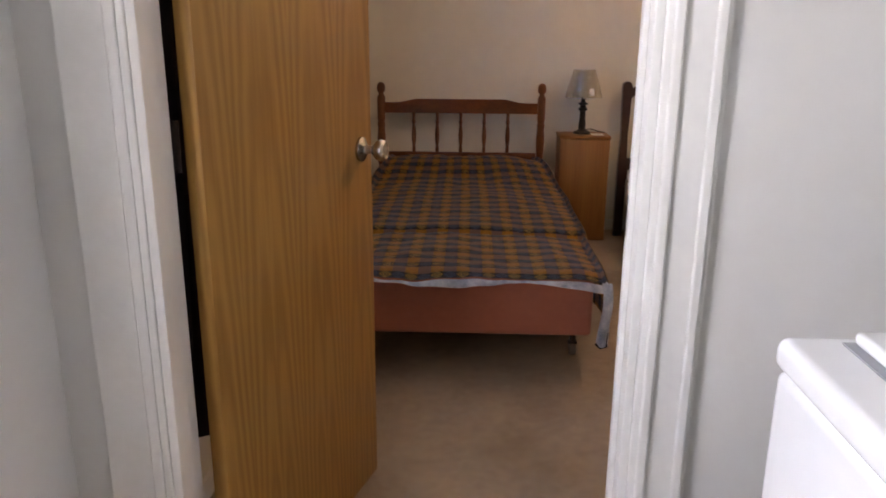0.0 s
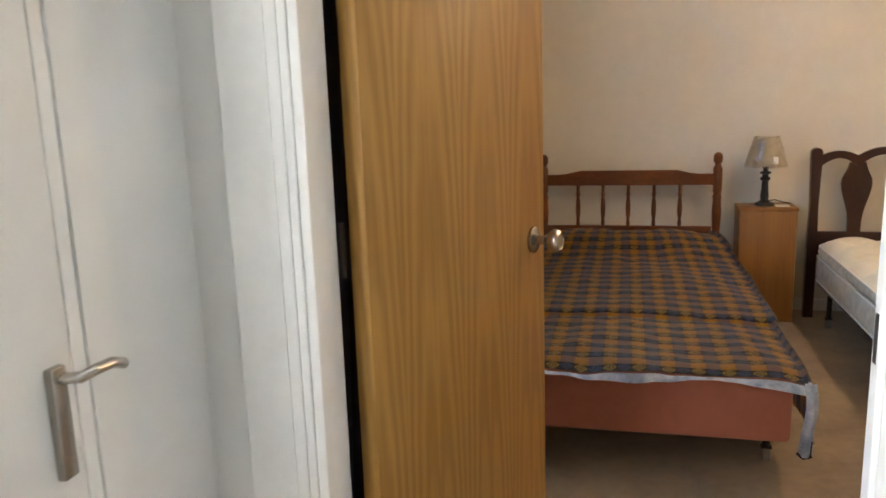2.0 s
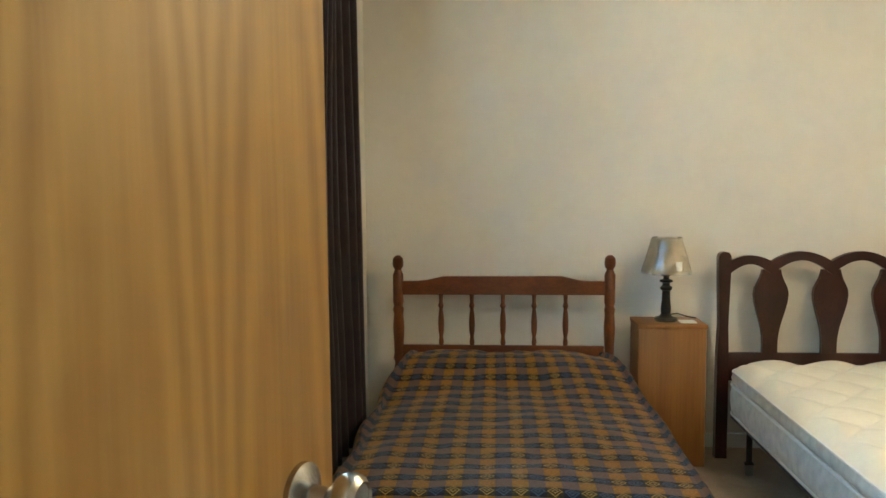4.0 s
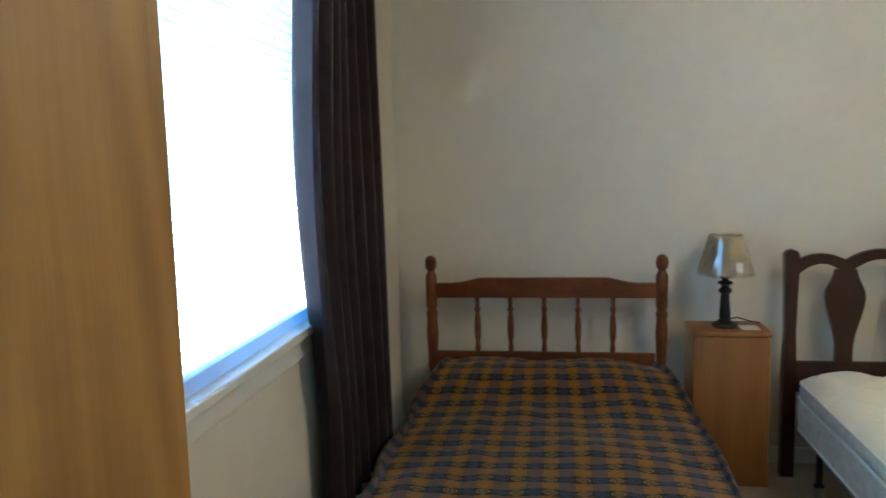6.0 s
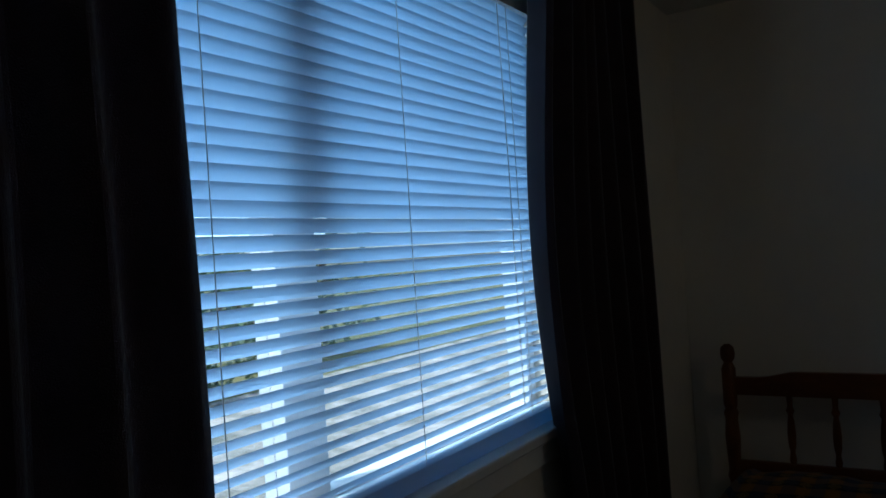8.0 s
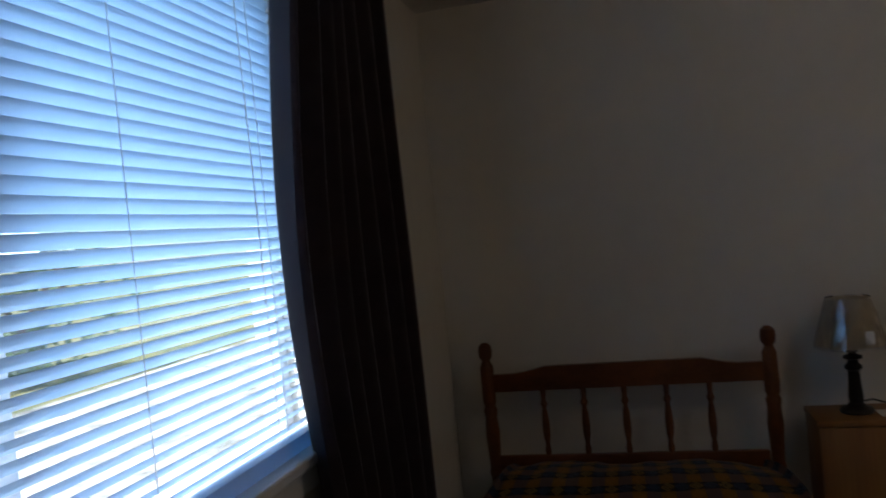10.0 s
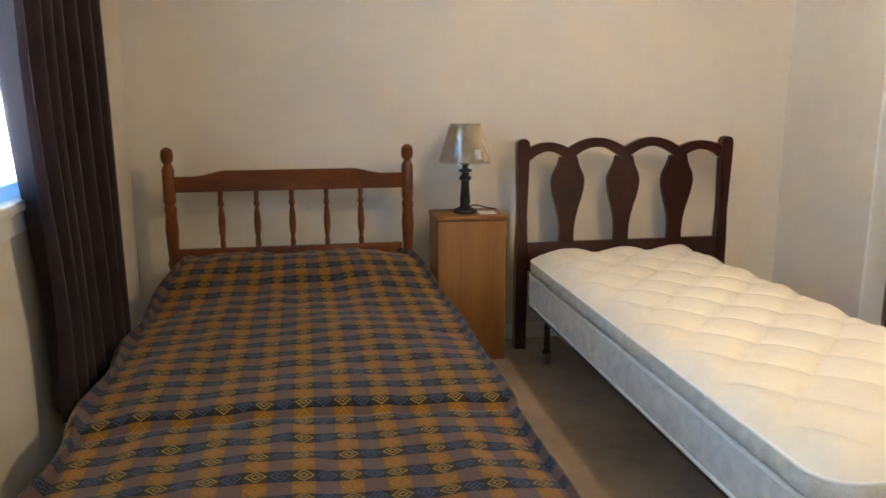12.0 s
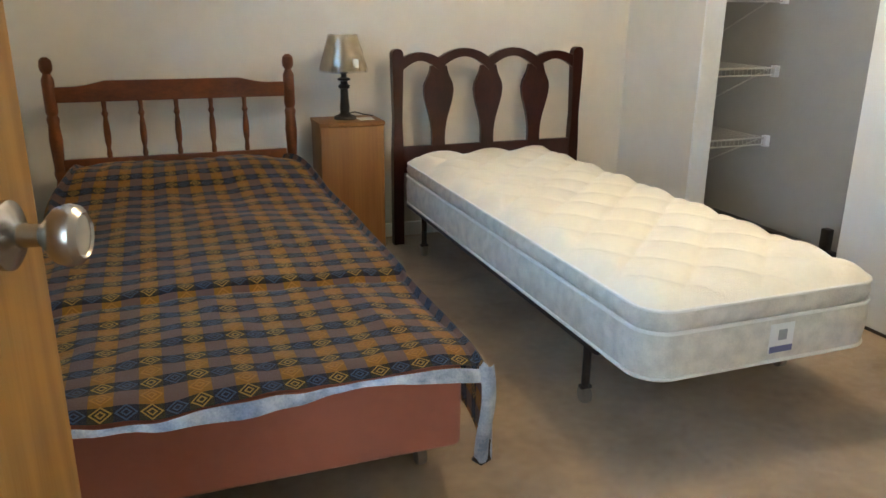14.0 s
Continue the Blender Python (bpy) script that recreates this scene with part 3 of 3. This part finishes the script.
def lining(s, t):
    """A turned strip of the underside along the foot and the hanging corner."""
    p = cloth(0.10 + 0.90 * s, 0.0)
    return (p[0] + 0.004, p[1] - 0.010 - 0.022 * t + 0.006 * math.sin(s * 23), p[2] - 0.002 - 0.026 * t * (0.55 + 0.45 * math.sin(s * 17 + 1)))


part("lining", sheet(90, 4, lining, 0.006), LINING, blanket, "pale blue floral lining showing at the foot edge")
part("corner_flap", sheet(10, 16, lambda s, t: (0.734 + 0.036 * s + 0.008 * math.sin(5 * t), 2.500 - 0.012 * math.sin(3.1 * s), 0.385 - 0.245 * t), 0.006), LINING, blanket, "pale floral lining at the hanging corner")
part("corner_flap", sheet(8, 16, lambda s, t: (-0.292 - 0.020 * s + 0.008 * math.sin(4 * t), 2.522 - 0.012 * s, 0.392 - 0.235 * t), 0.006), LINING, blanket, "pale floral lining at the hanging corner")
part("corner_hem", tube([(0.724, 2.502, 0.150), (0.742, 2.494, 0.137), (0.764, 2.500, 0.140), (0.768, 2.506, 0.190)], 0.006, 8), DARKSTEEL, blanket, "dark binding at the blanket corner")

# ---- bed with the splat headboard ----
bed2 = thing("single_bed", (0, 0, 0), "dark cherry single bed with a bare cream quilted mattress", "bed")
P0, P1 = 1.192, 2.148
for x in (P0, P1):
    o = [(x - 0.026, 0), (x + 0.026, 0), (x + 0.026, 0.45), (x + 0.020, 0.62), (x + 0.027, 0.86), (x + 0.028, 0.925)]
    o += [(x + 0.028 * math.cos(a), 0.925 + 0.026 * math.sin(a)) for a in (0.5, 1.0, 1.57, 2.14, 2.64)] + [(x - 0.028, 0.925), (x - 0.027, 0.86), (x - 0.020, 0.62), (x - 0.026, 0.45)]
    part("post", plate(o, HB - 0.02, HB + 0.022, 0.005), CHERRY, bed2)
part("lower_rail", box(P0 + 0.024, P1 - 0.024, HB - 0.013, HB + 0.013, 0.36, 0.49, 0.006), CHERRY, bed2)
IN = P1 - P0
N = 96
JOINTS = (0.0, 0.205, 0.488, 0.770, 1.0)


def arch(f):
    """Height of the scallop between two splats, 0 to 1."""
    for a, c in zip(JOINTS, JOINTS[1:]):
        if f <= c:
            return max(0.0, math.sin(math.pi * (f - a) / (c - a)))
    return 0.0


def crest(f):
    return 0.905 + 0.046 * arch(f) ** 0.8 * (0.62 if f < JOINTS[1] or f > JOINTS[3] else 1.0)


rail = [(P0 + 0.02 + (IN - 0.04) * k / N, crest(k / N)) for k in range(N + 1)]
rail += [(P1 - 0.02 - (IN - 0.04) * k / N, crest(1 - k / N) - 0.040 - 0.020 * (1 - arch(1 - k / N))) for k in range(N + 1)]
part("top_rail", plate(rail, HB - 0.014, HB + 0.014, 0.004), CHERRY, bed2)
half = ((0.480, 0.034), (0.52, 0.033), (0.56, 0.034), (0.60, 0.040), (0.64, 0.050), (0.68, 0.062), (0.72, 0.072), (0.755, 0.076), (0.785, 0.072), (0.81, 0.060), (0.83, 0.050), (0.85, 0.044), (0.870, 0.040))
for k in range(3):
    c = P0 + 0.02 + (IN - 0.04) * JOINTS[k + 1]
    part("splat", plate([(c + w, z) for z, w in half] + [(c - w, z) for z, w in reversed(half)], HB - 0.011, HB + 0.011, 0.003), CHERRY, bed2)
for x in (1.245, 2.00):
    part("side_rail", box(x - 0.018, x + 0.018, 2.80, 4.58, 0.195, 0.228, 0.003), DARKSTEEL, bed2)
for y in (2.90, 4.40):
    part("cross_rail", box(1.263, 1.982, y - 0.018, y + 0.018, 0.195, 0.228, 0.003), DARKSTEEL, bed2)
for x, y in ((1.250, 2.88), (1.995, 2.88), (1.250, 4.38), (1.995, 4.38)):
    caster_leg(bed2, x, y, 0.197)

M0, M1, MY0, MY1, MZ0, MZ1 = 1.205, 1.98, 2.535, 4.565, 0.230, 0.440
mattress = thing("mattress", (0, 0, 0), "bare cream pillow-top mattress with diamond quilting and grey sides", "mattress")


def outline(rad, grow, n=10):
    pts = []
    for cx, cy, a0 in ((M1 - rad, MY1 - rad, 0), (M0 + rad, MY1 - rad, 90), (M0 + rad, MY0 + rad, 180), (M1 - rad, MY0 + rad, 270)):
        for k in range(n + 1):
            a = radians(a0 + 90 * k / n)
            pts.append((cx + (rad + grow) * math.cos(a), cy + (rad + grow) * math.sin(a)))
    return pts


def band(levels, rad=0.085):
    bm = bmesh.new()
    rings = [[bm.verts.new((x, y, z)) for x, y in outline(rad, g)] for g, z in levels]
    n = len(rings[0])
    for a, c in zip(rings, rings[1:]):
        for k in range(n):
            bm.faces.new((a[k], a[(k + 1) % n], c[(k + 1) % n], c[k]))
    return bm, rings


bm, rings = band([(-0.04, MZ0), (-0.006, MZ0 + 0.004), (0.0, MZ0 + 0.012), (0.006, MZ0 + 0.06), (0.006, MZ0 + 0.10), (0.0, MZ0 + 0.132), (-0.012, MZ0 + 0.137)])
bm.faces.new(rings[0][::-1])
part("border", bm, SIDE, mattress, "grey brocade mattress border")
bm, rings = band([(-0.012, MZ0 + 0.137), (-0.002, MZ0 + 0.150), (0.004, MZ0 + 0.170), (-0.002, MZ0 + 0.192), (-0.012, MZ0 + 0.197)])
part("pillow_band", bm, SIDE, mattress)
for z, g in ((MZ0 + 0.138, 0.002), (MZ0 + 0.197, -0.003), (MZ0 + 0.010, 0.001)):
    pts = outline(0.085, g)
    part("piping", tube([(x, y, z) for x, y in pts] + [(*pts[0], z)], 0.0055, 8), PIPING, mattress, "cream piping")


def quilt(s, t):
    x, y = M0 + (M1 - M0) * s, MY0 + (MY1 - MY0) * t
    rx, ry = min(s, 1 - s) * (M1 - M0), min(t, 1 - t) * (MY1 - MY0)
    a, c = (x / 0.25 + y / 0.25), (x / 0.25 - y / 0.25)
    puff = 0.027 * (abs(math.sin(math.pi * a)) * abs(math.sin(math.pi * c))) ** 0.5
    edge = min(1, min(rx, ry) / 0.07)
    # pull the corners in to the rounded outline
    R = 0.085
    if rx < R and ry < R:
        dx, dy = R - rx, R - ry
        m = max(dx, dy)
        h = math.hypot(dx, dy)
        if h > 0:
            k = m / h
            cx, cy = (M0 + R if s < 0.5 else M1 - R), (MY0 + R if t < 0.5 else MY1 - R)
            x, y = cx + (x - cx) * k, cy + (y - cy) * k
    z = MZ0 + 0.199 + (0.026 * math.sin(edge * 1.57) + puff * edge) + 0.004 * noise.noise((x * 6, y * 6, 0))
    return (x, y, z)


part("quilted_top", sheet(100, 200, quilt), TICKING, mattress, "cream quilted mattress top")
tag = part("label", box(1.585, 1.665, MY0 - 0.0095, MY0 - 0.0065, 0.268, 0.352, 0.001), PAPER, mattress, "white and blue maker's label")
part("label_band", box(1.587, 1.663, MY0 - 0.0115, MY0 - 0.0100, 0.270, 0.288), INK, tag)
part("label_mark", box(1.612, 1.640, MY0 - 0.0115, MY0 - 0.0100, 0.305, 0.335), GREYPLASTIC, tag)

# ---- night stand and lamp ----
stand = thing("night_stand", (0.94, 4.575, 0), "tall narrow oak-veneer night stand between the beds", "night stand")
part("body", box(-0.148, 0.148, -0.098, 0.105, 0.0, 0.620, 0.002), MAPLE, stand)
part("top", box(-0.152, 0.152, -0.108, 0.108, 0.621, 0.640, 0.004), MAPLE, stand)
part("front_panel", box(-0.146, 0.146, -0.106, -0.099, 0.012, 0.618, 0.002), MAPLE, stand)
lampo = thing("table_lamp", (0.930, 4.575, 0.641), "black turned table lamp with a plastic-wrapped burlap shade", "table lamp")
part("base", lathe([(0.050, 0), (0.052, 0.006), (0.048, 0.014), (0.030, 0.020), (0.022, 0.030)], 28), BLACK, lampo)
part("column", lathe([(0.020, 0.028), (0.023, 0.05), (0.019, 0.09), (0.017, 0.135), (0.026, 0.142), (0.027, 0.152), (0.017, 0.160), (0.016, 0.172), (0.029, 0.176), (0.029, 0.184), (0.013, 0.190), (0.012, 0.250)], 20), BLACK, lampo)
def shade(r0, r1, z0, z1, off):
    bm = lathe([(r0 + off, z0), (r0 - 0.012 + off, z0 + 0.02), ((r0 + r1) / 2 - 0.004 + off, (z0 + z1) / 2), (r1 + off, z1)], 24)
    ends = [f for f in bm.faces if len(f.verts) > 4]
    bmesh.ops.delete(bm, geom=ends, context="FACES_ONLY")
    bmesh.ops.solidify(bm, geom=bm.faces[:], thickness=0.0015)
    return bm
part("shade", shade(0.108, 0.064, 0.222, 0.372, 0.0), SHADE, lampo, "beige burlap lamp shade")
def wrap_point(s, t):
    a = 2 * math.pi * s
    r = 0.112 - 0.046 * t + 0.0045 * noise.noise((math.cos(a) * 5, math.sin(a) * 5, t * 4))
    return (r * math.cos(a), r * math.sin(a), 0.214 + 0.162 * t)
w = part("plastic_wrap", sheet(48, 12, wrap_point, 0.0008), WRAP, lampo, "crinkled clear plastic around the shade")
w.visible_shadow = False
part("shade_label", box(0.020, 0.046, -0.0985, -0.0975, 0.235, 0.275), PAPER, lampo, "small white label")
note = thing("paper_slip", (1.02, 4.545, 0.641), "small white paper slip lying on the night stand", "paper")
part("slip", box(-0.035, 0.035, -0.04, 0.04, 0.0, 0.002), PAPER, note)
cord = thing("lamp_cord", (0, 0, 0.641), "dark lamp cord lying along the back of the stand", "cord")
part("cable", tube([(0.93, 4.628, 0.006), (0.96, 4.650, 0.014), (1.0, 4.662, 0.018), (1.04, 4.655, 0.006), (1.075, 4.62, 0.004)], 0.003, 8), BLACK, cord)

# ---- closet ----
for k, z in enumerate((0.49, 0.85, 1.21)):
    sh = thing("wire_shelf", (0, 0, z), "short white wire shelf on the closet end wall", "wire shelf", group="closet shelves")
    part("front_bar", tube([(XR + 0.14, 4.28, 0), (XC - 0.01, 4.28, 0)], 0.005, 6), WIRE, sh)
    part("lip_bar", tube([(XR + 0.14, 4.278, -0.035), (XC - 0.01, 4.278, -0.035)], 0.004, 6), WIRE, sh)
    part("back_bar", tube([(XR + 0.14, 4.735, 0), (XC - 0.01, 4.735, 0)], 0.004, 6), WIRE, sh)
    for i in range(17):
        x = XR + 0.15 + i * 0.0268
        part("wire", tube([(x, 4.278, -0.035), (x, 4.280, 0.002), (x, 4.74, 0.002)], 0.002, 5), WIRE, sh)
    part("end_cap", box(XC - 0.03, XC, 4.262, 4.295, -0.045, 0.012, 0.002), VINYL, sh)
    part("brace", tube([(XC - 0.05, 4.30, -0.01), (XC - 0.05, 4.73, -0.22)], 0.004, 6), WIRE, sh)
sh = thing("wire_shelf", (0, 0, 1.56), "long white wire shelf with hanging rail in the closet", "wire shelf")
part("front_bar", tube([(2.82, YF + 0.02, 0), (2.82, YB - 0.01, 0)], 0.006, 6), WIRE, sh)
part("hanging_bar", tube([(2.80, YF + 0.02, -0.05), (2.80, YB - 0.01, -0.05)], 0.006, 6), WIRE, sh)
part("back_bar", tube([(XC - 0.02, YF + 0.02, 0), (XC - 0.02, YB - 0.01, 0)], 0.004, 6), WIRE, sh)
bm = bmesh.new()
for i in range(58):
    y = 3.0 + i * 0.03
    join(bm, tube([(2.82, y, -0.03), (2.822, y, 0.003), (XC - 0.005, y, 0.003)], 0.002, 5))
tagged(part("wire_deck", bm, WIRE, sh), kind="stuff")
fr = thing("bed_rail", (0, 0, 0), "dark steel bed frame rail stored on the closet floor", "bed rail")
part("rail", box(3.03, 3.075, 3.30, 4.55, 0.0, 0.045, 0.004), BLACK, fr)
part("bracket", box(3.03, 3.07, 3.70, 3.745, 0.046, 0.150, 0.006), BLACK, fr)
for y0, y1, x in ((1.86, 3.20, XR + 0.005), ):
    slide = thing("closet_door", (0, 0, 0), "plain white sliding closet door pushed back", "closet door")
    part("panel", box(x, x + 0.032, y0, y1, 0.012, 2.05, 0.003), HALL, slide)
structure("trim_closet_track", box(XR + 0.002, XR + 0.06, 1.86, CL1 - 0.012, 0.0, 0.010, 0.002), DARKSTEEL, "dark closet door floor track", "door track")

# ---- ceiling light ----
cl = thing("ceiling_light", (1.62, 2.95, ZC), "small flush ceiling light with a bare bulb holder", "ceiling light")
part("canopy", lathe([(0.085, -0.0), (0.085, -0.012), (0.050, -0.030), (0.026, -0.034), (0.024, -0.085)], 28), VINYL, cl)

# ---- laundry ----
ext = thing("outside_door", (XL - 0.05, 0, 0), "white outside door with a glazed storm window, closed", "door")
part("stile", box(0, 0.045, 0.655, 0.815, 0.01, 2.03, 0.003), HALL, ext)
part("stile", box(0, 0.045, -0.11, 0.01, 0.01, 2.03, 0.003), HALL, ext)
part("rail", box(0, 0.045, 0.01, 0.655, 0.01, 0.795, 0.003), HALL, ext)
part("rail", box(0, 0.045, 0.01, 0.655, 1.86, 2.03, 0.003), HALL, ext)
fm = part("glazing_frame", box(0.03, 0.062, 0.600, 0.660, 0.79, 1.87, 0.006), VINYL, ext)
box_list = ((0.008, 0.068, 0.79, 1.87), (0.068, 0.600, 0.79, 0.85), (0.068, 0.600, 1.81, 1.87))
for a in box_list:
    part("glazing_frame", box(0.03, 0.062, a[0], a[1], a[2], a[3], 0.006), VINYL, ext)
part("muntin", box(0.012, 0.03, 0.068, 0.600, 1.18, 1.20, 0.003), VINYL, ext)
part("muntin", box(0.012, 0.03, 0.40, 0.415, 0.85, 1.81, 0.003), VINYL, ext)
p = part("pane", box(0.018, 0.022, 0.06, 0.61, 0.84, 1.82), GLASS, ext)
p.visible_shadow = False
for z in (0.93, 1.17, 1.45):
    part("screw", lathe([(0.005, 0.0), (0.005, 0.004)], 8, (0.045, 0.672, z), "x"), BLACK, ext, "dark screw head")
lv = part("lock_plate", box(0.045, 0.058, 0.765, 0.790, 0.86, 1.00, 0.003), STEEL, ext, "worn steel lock plate")
part("lever", tube([(0.05, 0.778, 0.985), (0.085, 0.780, 0.988), (0.098, 0.79, 0.995), (0.102, 0.815, 0.995), (0.098, 0.84, 0.985)], 0.007, 10), STEEL, lv, "curved steel lever handle")
structure("trim_outside_door", box(XL - 0.06, XL - 0.004, 0.8165, 0.8395, 0, 2.06, 0.002), TRIM, "thin white door stop strip", "door trim")

wm = thing("washing_machine", (0.61, 0.05, 0), "white top-loading washing machine with its lid shut", "washing machine")
part("cabinet", box(0, 0.66, 0, 0.66, 0.015, 0.885, 0.012, segments=3), ENAMEL, wm)
part("top_deck", box(-0.004, 0.664, -0.004, 0.664, 0.886, 0.925, 0.014, segments=4), ENAMEL, wm)
part("lid_gap", box(0.058, 0.60, 0.03, 0.635, 0.9255, 0.928), GREYPLASTIC, wm, "grey gap round the lid")
part("lid", box(0.066, 0.60, 0.04, 0.630, 0.9285, 0.945, 0.007, segments=3), ENAMEL, wm, "white steel lid")
for x, y in ((0.05, 0.05), (0.61, 0.05), (0.05, 0.61), (0.61, 0.61)):
    part("foot", lathe([(0.02, 0), (0.02, 0.016)], 12, (x, y, 0)), BLACK, wm)

# ---- outside ----
structure("ground", box(-400, 400, -400, 400, -0.75, -0.60), GRASS, "dry patchy grass", "ground")
structure("pavement", box(-8.5, -1.9, -30, 40, -0.60, -0.585), GRAVEL, "pale sunlit gravel drive", "drive")


def shrub(at, size, seed, label):
    rnd = random.Random(seed)
    ob = thing("shrub", at, label, "shrub")
    bm = bmesh.new()
    for k in range(7):
        a = rnd.uniform(0, 6.28)
        join(bm, tube([(0, 0, 0), (0.2 * size * math.cos(a), 0.2 * size * math.sin(a), 0.4 * size), (0.55 * size * math.cos(a), 0.55 * size * math.sin(a), size * rnd.uniform(0.7, 1.1))], 0.02 * size, 5))
    part("stems", bm, BARK, ob)
    verts, faces = [], []
    for k in range(1400):
        a, r, h = rnd.uniform(0, 6.28), rnd.random() ** 0.5, rnd.random()
        rad = 0.75 * size * r * (0.5 + 0.9 * math.sin(0.3 + 2.5 * h)) * (0.8 + 0.3 * math.sin(3 * a + seed))
        c = Vector((rad * math.cos(a), rad * math.sin(a), 0.15 + 1.1 * size * h))
        d = Vector((rnd.gauss(0, 1), rnd.gauss(0, 1), rnd.gauss(0, 1))).normalized()
        e = d.orthogonal().normalized()
        q, l = 0.03 * size, 0.07 * size
        i = len(verts)
        verts += [c, c + d * l * 0.5 + e * q, c + d * l, c + d * l * 0.5 - e * q]
        faces.append((i, i + 1, i + 2, i + 3))
    me = bpy.data.meshes.new("leaves")
    me.from_pydata(verts, [], faces)
    me.materials.append(LEAF)
    lv = new("leaves", me)
    lv.parent = ob
    tagged(lv, kind="stuff")


for i, (x, y, s) in enumerate(((-9.5, 2.0, 1.8), (-10.5, 5.5, 2.2), (-9.0, 9.0, 1.6), (-8.8, -1.5, 1.9), (-11, 13, 2.4), (-2.6, 1.6, 0.5), (-10.2, -5, 2.0))):
    shrub((x, y, -0.6), s, i + 3, "leafy green shrub on the dry grass")
